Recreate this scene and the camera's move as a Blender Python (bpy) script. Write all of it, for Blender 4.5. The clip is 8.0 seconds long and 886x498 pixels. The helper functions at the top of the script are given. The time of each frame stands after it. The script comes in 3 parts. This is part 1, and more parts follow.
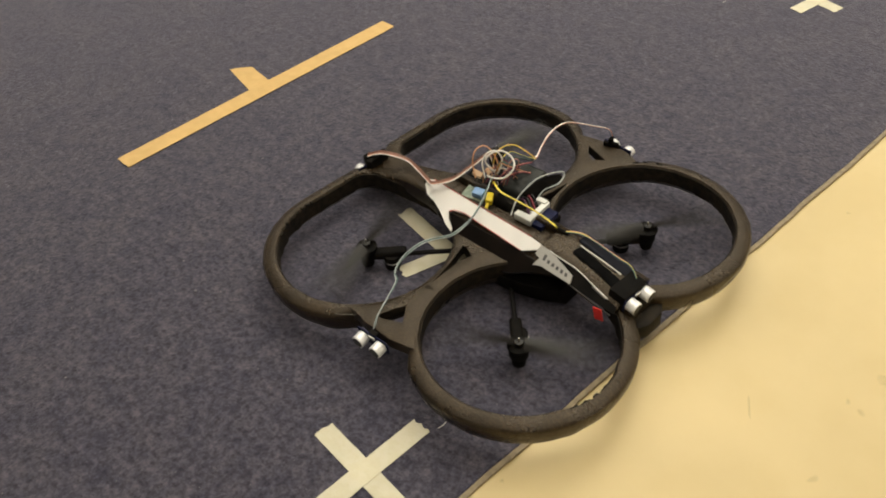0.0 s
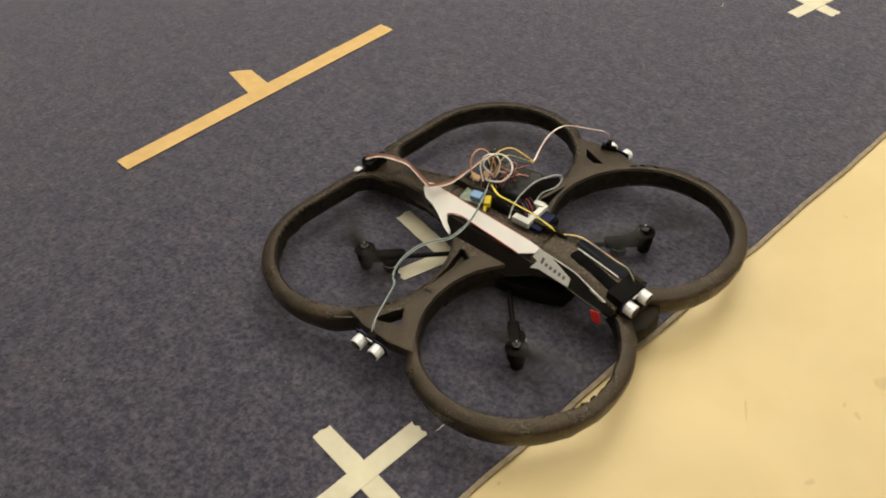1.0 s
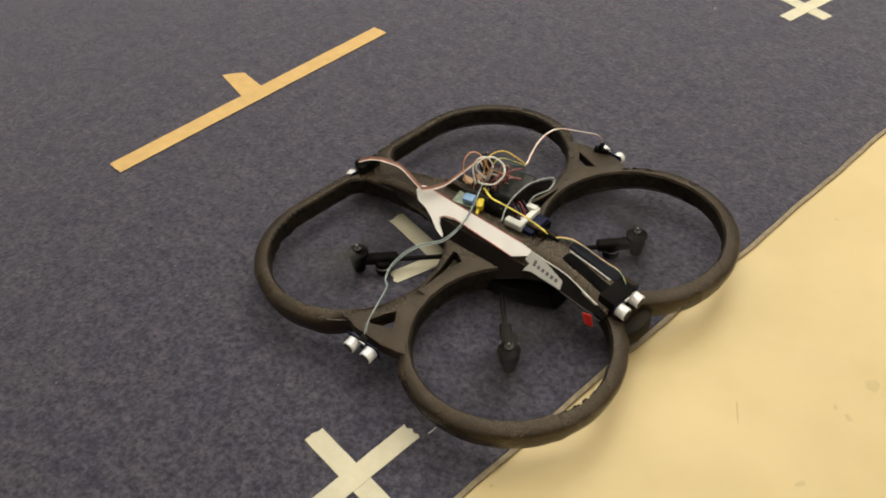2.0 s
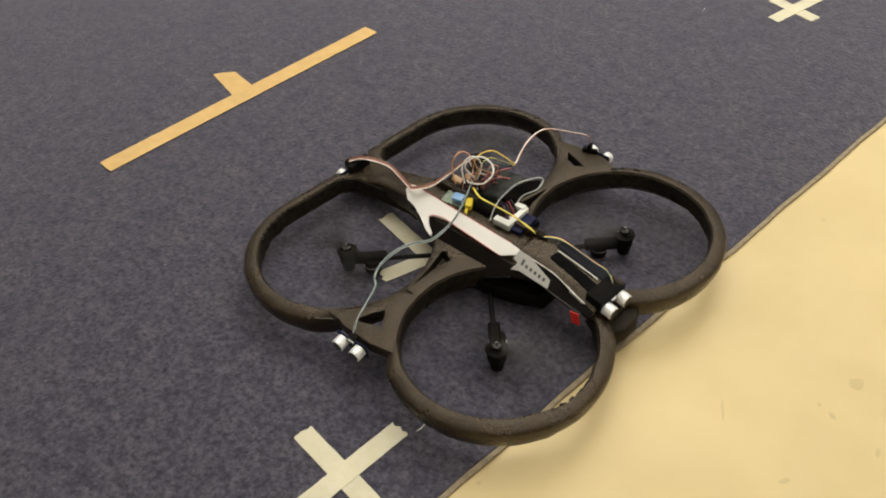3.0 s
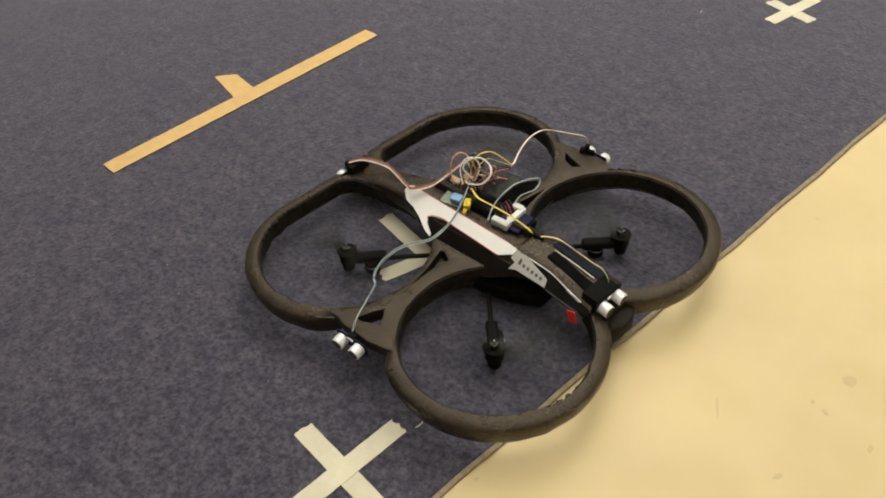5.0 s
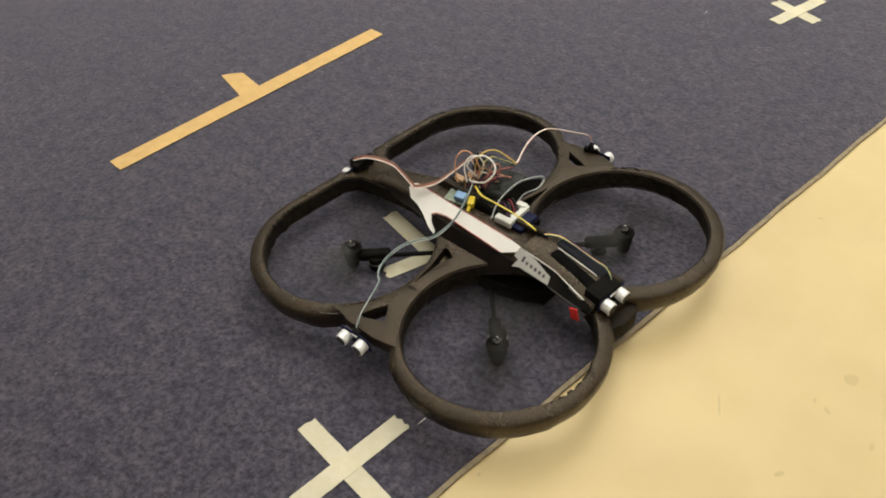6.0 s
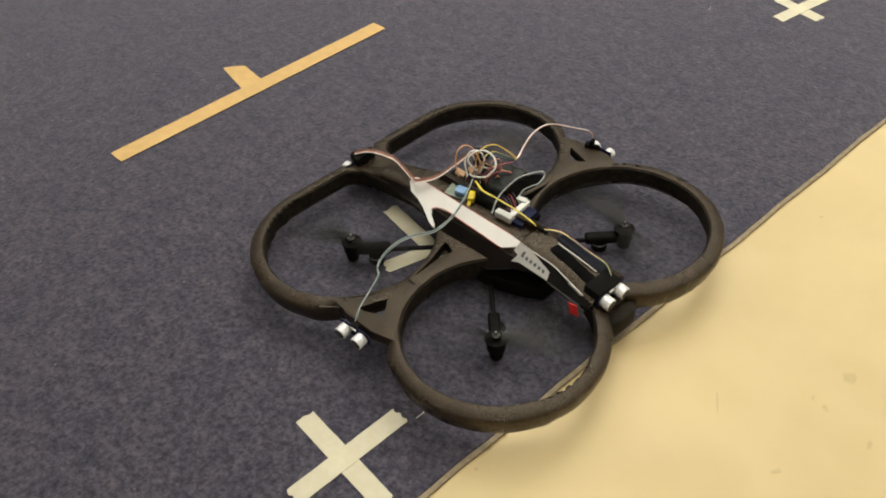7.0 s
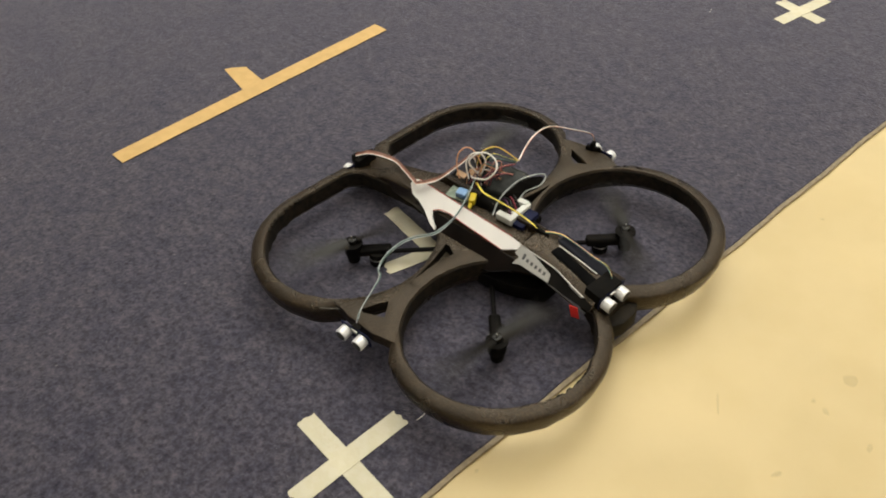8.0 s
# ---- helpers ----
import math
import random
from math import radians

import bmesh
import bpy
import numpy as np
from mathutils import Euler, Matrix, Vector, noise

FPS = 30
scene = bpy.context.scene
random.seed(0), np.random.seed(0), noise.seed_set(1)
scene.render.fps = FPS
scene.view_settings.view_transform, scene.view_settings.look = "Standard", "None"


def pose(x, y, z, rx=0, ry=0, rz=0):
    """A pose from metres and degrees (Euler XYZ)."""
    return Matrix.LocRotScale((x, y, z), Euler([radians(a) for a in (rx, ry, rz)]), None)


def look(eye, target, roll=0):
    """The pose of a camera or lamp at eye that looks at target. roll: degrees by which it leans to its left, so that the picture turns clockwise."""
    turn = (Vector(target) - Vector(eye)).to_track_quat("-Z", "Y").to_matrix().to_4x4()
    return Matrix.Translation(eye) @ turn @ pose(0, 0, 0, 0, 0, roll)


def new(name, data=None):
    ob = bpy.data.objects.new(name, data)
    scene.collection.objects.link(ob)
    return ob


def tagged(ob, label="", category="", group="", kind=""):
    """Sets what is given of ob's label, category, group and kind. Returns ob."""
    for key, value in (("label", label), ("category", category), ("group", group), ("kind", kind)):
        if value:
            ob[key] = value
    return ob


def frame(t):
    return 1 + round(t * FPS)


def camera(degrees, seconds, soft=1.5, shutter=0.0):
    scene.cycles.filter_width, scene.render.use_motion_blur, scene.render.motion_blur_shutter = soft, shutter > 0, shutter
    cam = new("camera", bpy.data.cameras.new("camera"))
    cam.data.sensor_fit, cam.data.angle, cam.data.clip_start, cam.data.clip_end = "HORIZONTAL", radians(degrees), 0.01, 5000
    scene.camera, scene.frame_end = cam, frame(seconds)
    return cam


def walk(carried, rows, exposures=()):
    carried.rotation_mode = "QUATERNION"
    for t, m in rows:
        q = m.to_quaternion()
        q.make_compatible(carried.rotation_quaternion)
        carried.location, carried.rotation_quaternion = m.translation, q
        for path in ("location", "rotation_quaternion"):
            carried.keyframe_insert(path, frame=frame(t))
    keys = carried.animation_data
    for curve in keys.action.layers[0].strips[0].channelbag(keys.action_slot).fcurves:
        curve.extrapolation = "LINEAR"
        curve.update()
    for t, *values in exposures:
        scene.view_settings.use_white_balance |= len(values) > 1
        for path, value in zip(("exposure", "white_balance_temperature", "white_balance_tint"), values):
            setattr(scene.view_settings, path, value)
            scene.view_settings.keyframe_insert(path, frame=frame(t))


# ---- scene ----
cam = camera(54.6, 8.0, soft=1.9, shutter=1.0)
PATH = [
    (0, (0.532, -0.611, 0.784), (-0.531, 0.385, -0.585), -4.8),
    (0.5, (0.532, -0.612, 0.785), (-0.531, 0.387, -0.584), -4.7),
    (1, (0.534, -0.612, 0.786), (-0.53, 0.39, -0.579), -4.6),
    (1.5, (0.535, -0.611, 0.786), (-0.528, 0.396, -0.576), -4.5),
    (3, (0.544, -0.61, 0.791), (-0.502, 0.413, -0.573), -3.8),
    (3.5, (0.548, -0.612, 0.793), (-0.495, 0.413, -0.572), -3.6),
    (4, (0.551, -0.612, 0.797), (-0.493, 0.412, -0.567), -3.8),
    (4.5, (0.553, -0.613, 0.798), (-0.494, 0.41, -0.564), -3.9),
    (6, (0.563, -0.619, 0.798), (-0.5, 0.395, -0.559), -4.1),
    (6.5, (0.564, -0.62, 0.796), (-0.498, 0.392, -0.564), -3.8),
    (7, (0.565, -0.618, 0.797), (-0.496, 0.388, -0.568), -3.7),
    (7.5, (0.565, -0.618, 0.797), (-0.497, 0.387, -0.567), -3.6),
    (8, (0.564, -0.618, 0.799), (-0.498, 0.388, -0.565), -3.6),
]
walk(cam, [(t, look(eye, target, roll)) for t, eye, target, roll in PATH],
     [(0, 0, 6740, 10), (1, 0, 6700, 10), (1.5, 0, 6640, 10), (3, 0, 6420, 10), (4, 0, 6380, 10), (8, 0, 6380, 10)])

# ---- world and light ----
world = bpy.data.worlds.new("world")
scene.world = world
world.use_nodes = True
world.node_tree.nodes["Background"].inputs[0].default_value = (0.75, 0.8, 1.0, 1)
world.node_tree.nodes["Background"].inputs[1].default_value = 0.05
scene.view_settings.exposure = 0.0

CEILING = 2.75


def ceiling_lamp(x, y, power, w=1.7, d=1.7, tone=(0.965, 0.955, 0.84)):
    data = bpy.data.lights.new("ceiling_lamp", "AREA")
    data.shape, data.size, data.size_y, data.energy, data.color = "RECTANGLE", w, d, power, tone
    ob = new("ceiling_lamp", data)
    ob.matrix_world = pose(x, y, CEILING - 0.09)
    return ob


LAMPS = [(-0.20, 0.30, 32), (-0.75, 2.42, 36), (-2.31, 0.90, 21), (1.60, 2.10, 15), (1.60, -1.50, 9)]
for lx, ly, power in LAMPS:
    ceiling_lamp(lx, ly, power)


# ---- materials ----
def material(name, colour, rough=0.6, metal=0.0, second=None, scale=60, low=0.4, high=0.6, bump=0.0, bump_scale=300,
             large=0.0, large_scale=4, spec=0.5, coord="Object", emit=0.0, alpha=1.0):
    """Principled surface: two colours mixed by fine noise, broad tone variation, relief."""
    m = bpy.data.materials.new(name)
    m.use_nodes = True
    nt = m.node_tree
    b = nt.nodes["Principled BSDF"]
    b.inputs["Roughness"].default_value = rough
    b.inputs["Metallic"].default_value = metal
    b.inputs["Specular IOR Level"].default_value = spec
    b.inputs["Base Color"].default_value = (*colour, 1)
    tc = nt.nodes.new("ShaderNodeTexCoord")
    out = None
    if second:
        n = nt.nodes.new("ShaderNodeTexNoise")
        n.inputs["Scale"].default_value, n.inputs["Detail"].default_value = scale, 6
        nt.links.new(tc.outputs[coord], n.inputs["Vector"])
        r = nt.nodes.new("ShaderNodeValToRGB")
        r.color_ramp.elements[0].position, r.color_ramp.elements[1].position = low, high
        r.color_ramp.elements[0].color, r.color_ramp.elements[1].color = (*colour, 1), (*second, 1)
        nt.links.new(n.outputs["Fac"], r.inputs["Fac"])
        out = r.outputs["Color"]
    if large:
        n = nt.nodes.new("ShaderNodeTexNoise")
        n.inputs["Scale"].default_value, n.inputs["Detail"].default_value = large_scale, 3
        nt.links.new(tc.outputs[coord], n.inputs["Vector"])
        mr = nt.nodes.new("ShaderNodeMapRange")
        mr.inputs["From Min"].default_value, mr.inputs["From Max"].default_value = 0.3, 0.7
        mr.inputs["To Min"].default_value, mr.inputs["To Max"].default_value = 1 - large, 1 + large
        nt.links.new(n.outputs["Fac"], mr.inputs["Value"])
        mul = nt.nodes.new("ShaderNodeVectorMath")
        mul.operation = "SCALE"
        if out:
            nt.links.new(out, mul.inputs[0])
        else:
            mul.inputs[0].default_value = colour
        nt.links.new(mr.outputs["Result"], mul.inputs["Scale"])
        out = mul.outputs["Vector"]
    if out:
        nt.links.new(out, b.inputs["Base Color"])
    if bump:
        n = nt.nodes.new("ShaderNodeTexNoise")
        n.inputs["Scale"].default_value, n.inputs["Detail"].default_value = bump_scale, 4
        nt.links.new(tc.outputs[coord], n.inputs["Vector"])
        bp = nt.nodes.new("ShaderNodeBump")
        bp.inputs["Strength"].default_value, bp.inputs["Distance"].default_value = bump, 0.002
        nt.links.new(n.outputs["Fac"], bp.inputs["Height"])
        nt.links.new(bp.outputs["Normal"], b.inputs["Normal"])
    if emit:
        b.inputs["Emission Color"].default_value = (*colour, 1)
        b.inputs["Emission Strength"].default_value = emit
    if alpha < 1:
        b.inputs["Alpha"].default_value = alpha
    return m


def carpet_material():
    """Short cut pile: soft mottling at three scales, pale lint-like flecks, fuzzy relief."""
    m = material("carpet_pile", (0.040, 0.0395, 0.049), 0.95, bump=0.8, bump_scale=230, spec=0.1)
    nt = m.node_tree
    b = nt.nodes["Principled BSDF"]
    tc = [n for n in nt.nodes if n.type == "TEX_COORD"][0]
    b.inputs["Sheen Weight"].default_value, b.inputs["Sheen Roughness"].default_value = 0.55, 0.5
    b.inputs["Sheen Tint"].default_value = (0.86, 0.84, 1.0, 1)

    def tone(scale, rough, low, high, a, c, detail=9):
        n = nt.nodes.new("ShaderNodeTexNoise")
        n.inputs["Scale"].default_value, n.inputs["Detail"].default_value, n.inputs["Roughness"].default_value = scale, detail, rough
        nt.links.new(tc.outputs["Object"], n.inputs["Vector"])
        r = nt.nodes.new("ShaderNodeValToRGB")
        r.color_ramp.elements[0].position, r.color_ramp.elements[1].position = low, high
        r.color_ramp.elements[0].color, r.color_ramp.elements[1].color = (*a, 1), (*c, 1)
        nt.links.new(n.outputs["Fac"], r.inputs["Fac"])
        return r.outputs["Color"]

    def mixed(kind, fac, a, c):
        x = nt.nodes.new("ShaderNodeMix")
        x.data_type, x.blend_type = "RGBA", kind
        x.inputs[0].default_value = fac
        nt.links.new(a, x.inputs[6])
        nt.links.new(c, x.inputs[7])
        return x.outputs[2]

    fine = tone(135, 0.72, 0.33, 0.67, (0.0222, 0.0216, 0.0312), (0.0885, 0.0855, 0.111), 4)
    clump = tone(48, 0.62, 0.34, 0.66, (0.72, 0.73, 0.79), (1.34, 1.30, 1.24), 3)
    broad = tone(11, 0.65, 0.30, 0.70, (0.86, 0.86, 0.92), (1.14, 1.11, 1.07), 4)
    fleck = tone(150, 0.50, 0.735, 0.76, (0, 0, 0), (0.12, 0.115, 0.11), 2)
    fine = mixed("MULTIPLY", 1.0, fine, clump)
    nt.links.new(mixed("ADD", 1.0, mixed("MULTIPLY", 1.0, fine, broad), fleck), b.inputs["Base Color"])
    return m


CARPET = carpet_material()
VINYL = material("vinyl_floor", (0.600, 0.473, 0.245), 0.5, second=(0.625, 0.497, 0.265), scale=9, bump=0.05, bump_scale=60, large=0.045,
                 large_scale=5, spec=0.35)
BINDING = material("carpet_edge", (0.30, 0.24, 0.155), 0.85, second=(0.23, 0.185, 0.125), scale=120, bump=0.5, bump_scale=600)
STAIN = material("floor_stain", (0.46, 0.36, 0.19), 0.6, second=(0.56, 0.435, 0.225), scale=160, alpha=0.06)
TAPE = material("masking_tape", (0.89, 0.83, 0.62), 0.7, second=(0.92, 0.87, 0.68), scale=90, bump=0.4, bump_scale=350, large=0.03,
                large_scale=30, alpha=0.52)
TAN_TAPE = material("tan_tape", (0.58, 0.375, 0.14), 0.65, second=(0.62, 0.41, 0.16), scale=60, bump=0.3, bump_scale=300, large=0.04,
                    large_scale=20)
FOAM = material("foam", (0.0095, 0.0058, 0.0026), 0.33, second=(0.035, 0.0228, 0.0120), scale=340, low=0.44, high=0.70, bump=0.55,
                bump_scale=620, large=0.42, large_scale=26, spec=0.50)
FOAM.node_tree.nodes["Principled BSDF"].inputs["Specular Tint"].default_value = (1.0, 0.85, 0.69, 1)
nt = FOAM.node_tree
coat = nt.nodes.new("ShaderNodeTexNoise")
coat.inputs["Scale"].default_value, coat.inputs["Detail"].default_value = 17, 6
worn = nt.nodes.new("ShaderNodeMapRange")
for key, value in (("From Min", 0.35), ("From Max", 0.65), ("To Min", 0.20), ("To Max", 0.44)):
    worn.inputs[key].default_value = value
nt.links.new([n for n in nt.nodes if n.type == "TEX_COORD"][0].outputs["Object"], coat.inputs["Vector"])
nt.links.new(coat.outputs["Fac"], worn.inputs["Value"])
nt.links.new(worn.outputs["Result"], nt.nodes["Principled BSDF"].inputs["Roughness"])
# dark foam; its colour also holds the shade of walls and cut-outs
DARK_SHADE_FOAM = material("dark_shade_foam", (0.006, 0.0042, 0.0022), 0.7, second=(0.017, 0.0120, 0.0065), scale=120, bump=0.3, bump_scale=300, large=0.3, large_scale=18, spec=0.2)
# near-black that stands in for the shade inside a hole
HOLE_SHADE = material("recess_shade", (0.003, 0.003, 0.003), 0.9, second=(0.005, 0.005, 0.005), scale=50, spec=0.05)
BLACK = material("black_plastic", (0.0035, 0.003, 0.0026), 0.62, second=(0.007, 0.006, 0.005), scale=40, spec=0.06)
FLANK = material("dark_brown_panel", (0.005, 0.003, 0.0022), 0.5, second=(0.009, 0.0055, 0.004), scale=35, spec=0.2)
NAVY = material("navy_cover", (0.010, 0.011, 0.017), 0.55, second=(0.014, 0.015, 0.022), scale=60, spec=0.08)
EDGE = material("pale_foam_edge", (0.13, 0.12, 0.10), 0.6, second=(0.2, 0.19, 0.16), scale=200)
BAG = material("dark_tape_wrap", (0.008, 0.009, 0.008), 0.36, second=(0.018, 0.020, 0.018), scale=70, bump=0.6, bump_scale=120, spec=0.18)
GLOSS = material("gloss_black", (0.006, 0.006, 0.008), 0.16, second=(0.011, 0.011, 0.014), scale=20)
CARBON = material("carbon_tube", (0.005, 0.0045, 0.0045), 0.5, second=(0.009, 0.008, 0.008), scale=400, spec=0.05)
WHITE = material("white_sticker", (0.86, 0.84, 0.81), 0.33, second=(0.88, 0.85, 0.82), scale=25, large=0.03, large_scale=40)
GREY_STICKER_SHADE = material("grey_sticker_shade", (0.36, 0.35, 0.33), 0.4, second=(0.41, 0.40, 0.38), scale=30)
RED = material("red_tape", (0.55, 0.012, 0.012), 0.45, second=(0.7, 0.03, 0.02), scale=60)
RED_LINE = material("red_line", (0.45, 0.06, 0.045), 0.5, second=(0.3, 0.05, 0.04), scale=200)
SILVER = material("brushed_silver", (0.42, 0.40, 0.37), 0.35, 1.0, second=(0.34, 0.33, 0.31), scale=90)
CAN = material("transducer_can", (0.86, 0.86, 0.86), 0.32, 0.2, second=(0.72, 0.72, 0.73), scale=120)
MESH = material("transducer_mesh", (0.10, 0.10, 0.10), 0.6, 0.4, second=(0.03, 0.03, 0.03), scale=900)
BOARD = material("blue_board", (0.005, 0.007, 0.03), 0.5, second=(0.008, 0.011, 0.045), scale=120, spec=0.12)
WHITE_PLASTIC = material("white_plastic", (0.66, 0.66, 0.62), 0.4, second=(0.58, 0.58, 0.55), scale=50)
BLUE = material("pale_blue_plastic", (0.20, 0.36, 0.62), 0.4, second=(0.26, 0.43, 0.68), scale=60)
YELLOW = material("yellow_plastic", (0.85, 0.68, 0.03), 0.4, second=(0.76, 0.58, 0.02), scale=60)
COPPER = material("tan_connector", (0.60, 0.38, 0.22), 0.5, second=(0.68, 0.46, 0.28), scale=80)
GREEN = material("pale_green_board", (0.30, 0.36, 0.28), 0.5, second=(0.2, 0.26, 0.2), scale=200)
PURPLE = material("dark_purple_wire", (0.05, 0.015, 0.05), 0.5, second=(0.08, 0.03, 0.07), scale=60)
PRINT = material("print_ink", (0.05, 0.05, 0.055), 0.5, second=(0.08, 0.08, 0.08), scale=100)
BLADE = material("propeller_plastic", (0.006, 0.0050, 0.004), 0.30, second=(0.009, 0.0075, 0.006), scale=60, spec=0.22)
WALL = material("painted_wall", (0.40, 0.39, 0.37), 0.8, second=(0.44, 0.43, 0.41), scale=8, bump=0.1, bump_scale=80)
CEIL = material("ceiling_tile", (0.74, 0.73, 0.70), 0.9, second=(0.68, 0.67, 0.64), scale=50, bump=0.2, bump_scale=120)
DIFFUSER = material("lamp_diffuser", (1.0, 0.92, 0.80), 0.5, emit=1.5)


def wire_mat(name, c):
    return material(name, c, 0.45, second=tuple(v * 0.8 for v in c), scale=80)


W_WHITE, W_BROWN = wire_mat("white_wire", (0.88, 0.85, 0.80)), wire_mat("brown_wire", (0.20, 0.085, 0.055))
W_ORANGE, W_YELLOW = wire_mat("orange_wire", (0.68, 0.34, 0.17)), wire_mat("yellow_wire", (0.86, 0.68, 0.09))
W_GREY, W_BLUE = wire_mat("grey_wire", (0.44, 0.48, 0.48)), wire_mat("blue_grey_wire", (0.055, 0.085, 0.10))
W_PINK, W_RED = wire_mat("pink_wire", (0.62, 0.30, 0.22)), wire_mat("maroon_wire", (0.22, 0.03, 0.05))
W_GREEN, W_BLACK = wire_mat("green_wire", (0.09, 0.17, 0.15)), wire_mat("black_wire", (0.012, 0.012, 0.012))


# ---- mesh tools ----
def mesh_of(bm, name, mat, smooth=True):
    me = bpy.data.meshes.new(name)
    bmesh.ops.recalc_face_normals(bm, faces=bm.faces[:])
    if smooth:
        for f in bm.faces:
            f.smooth = True
        for e in bm.edges:
            if len(e.link_faces) == 2 and e.calc_face_angle(0) > radians(38):
                e.smooth = False
    bm.to_mesh(me)
    bm.free()
    me.materials.append(mat)
    return me


def part(name, bm, mat, parent=None, label="", smooth=True):
    ob = new(name, mesh_of(bm, name, mat, smooth))
    if parent:
        ob.parent = parent
    return tagged(ob, label)


def box(size, m=None, bevel=0.001, segs=2):
    bm = bmesh.new()
    bmesh.ops.create_cube(bm, size=1, matrix=(m or Matrix()) @ Matrix.Diagonal((*size, 1)))
    if bevel:
        bmesh.ops.bevel(bm, geom=bm.edges[:], offset=bevel, segments=segs, affect="EDGES", profile=0.5)
    return bm


def cyl(r, h, m=None, bevel=0.0006, segs=24, r2=None):
    bm = bmesh.new()
    bmesh.ops.create_cone(bm, cap_ends=True, segments=segs, radius1=r, radius2=r if r2 is None else r2, depth=h, matrix=m or Matrix())
    if bevel:
        bmesh.ops.bevel(bm, geom=[e for e in bm.edges if e.calc_face_angle(0) > 1.0], offset=bevel, segments=2, affect="EDGES", profile=0.5)
    return bm


def join(*bms):
    bm = bmesh.new()
    for b in bms:
        me = bpy.data.meshes.new("tmp")
        b.to_mesh(me)
        b.free()
        bm.from_mesh(me)
        bpy.data.meshes.remove(me)
    return bm


def slab(outline, z0, z1, bevel=0.002, holes=(), jitter=0.0):
    """A plate with the given plan outline (and holes), from z0 to z1."""
    bm = bmesh.new()
    edges = []
    for loop in (outline, *holes):
        vs = [bm.verts.new((x, y, z0)) for x, y in loop]
        edges += [bm.edges.new((a, b)) for a, b in zip(vs, vs[1:] + vs[:1])]
    bmesh.ops.triangle_fill(bm, use_beauty=True, use_dissolve=False, edges=edges)
    r = bmesh.ops.extrude_face_region(bm, geom=bm.faces[:])
    for v in r["geom"]:
        if isinstance(v, bmesh.types.BMVert):
            v.co.z = z1
    bmesh.ops.recalc_face_normals(bm, faces=bm.faces[:])
    if bevel:
        sharp = [e for e in bm.edges if len(e.link_faces) == 2 and e.calc_face_angle(0) > 1.2 and abs(e.verts[0].co.z - e.verts[1].co.z) < 1e-5]
        bmesh.ops.bevel(bm, geom=sharp, offset=bevel, segments=2, affect="EDGES", profile=0.5)
    return bm


def spline(points, n=10):
    """Catmull-Rom through the points."""
    p = [Vector(q) for q in points]
    p = [p[0] * 2 - p[1]] + p + [p[-1] * 2 - p[-2]]
    out = []
    for i in range(1, len(p) - 2):
        for k in range(n):
            t = k / n
            a, b, c, d = p[i - 1], p[i], p[i + 1], p[i + 2]
            out.append(0.5 * (2 * b + (c - a) * t + (2 * a - 5 * b + 4 * c - d) * t * t + (3 * b - a - 3 * c + d) * t ** 3))
    out.append(p[-2])
    return out


def tube(points, r, segs=8, n=10, smooth_path=True):
    path = spline(points, n) if smooth_path else [Vector(q) for q in points]
    bm = bmesh.new()
    rings, side = [], None
    for i, q in enumerate(path):
        d = (path[min(i + 1, len(path) - 1)] - path[max(i - 1, 0)]).normalized()
        if side is None:
            side = d.cross(Vector((0, 0, 1)))
            if side.length < 0.1:
                side = d.cross(Vector((1, 0, 0)))
        side = (side - d * side.dot(d)).normalized()
        up = d.cross(side)
        rings.append([bm.verts.new(q + r * (math.cos(a) * side + math.sin(a) * up)) for a in [2 * math.pi * k / segs for k in range(segs)]])
    for a, b in zip(rings, rings[1:]):
        for k in range(segs):
            bm.faces.new((a[k], a[(k + 1) % segs], b[(k + 1) % segs], b[k]))
    bm.faces.new(rings[0])
    bm.faces.new(rings[-1])
    return bm


def ribbon(points, count, r, spread=Vector((0, 0, 1)), wobble=0.0):
    """Offsets for the wires of a flat cable: count paths side by side."""
    out = []
    for k in range(count):
        o = spread * (k - (count - 1) / 2) * 2 * r
        out.append([Vector(p) + o + Vector((random.uniform(-wobble, wobble),) * 3) for p in points])
    return out


# ---- the room ----
def edge_x(y):
    """Where the carpet ends, at y."""
    return 0.2102 + 0.0725 * y + 0.0008 * math.sin(y * 31) + 0.0003 * math.sin(y * 83 + 1)


ROOM = (-3.2, 3.2, -3.0, 3.4)


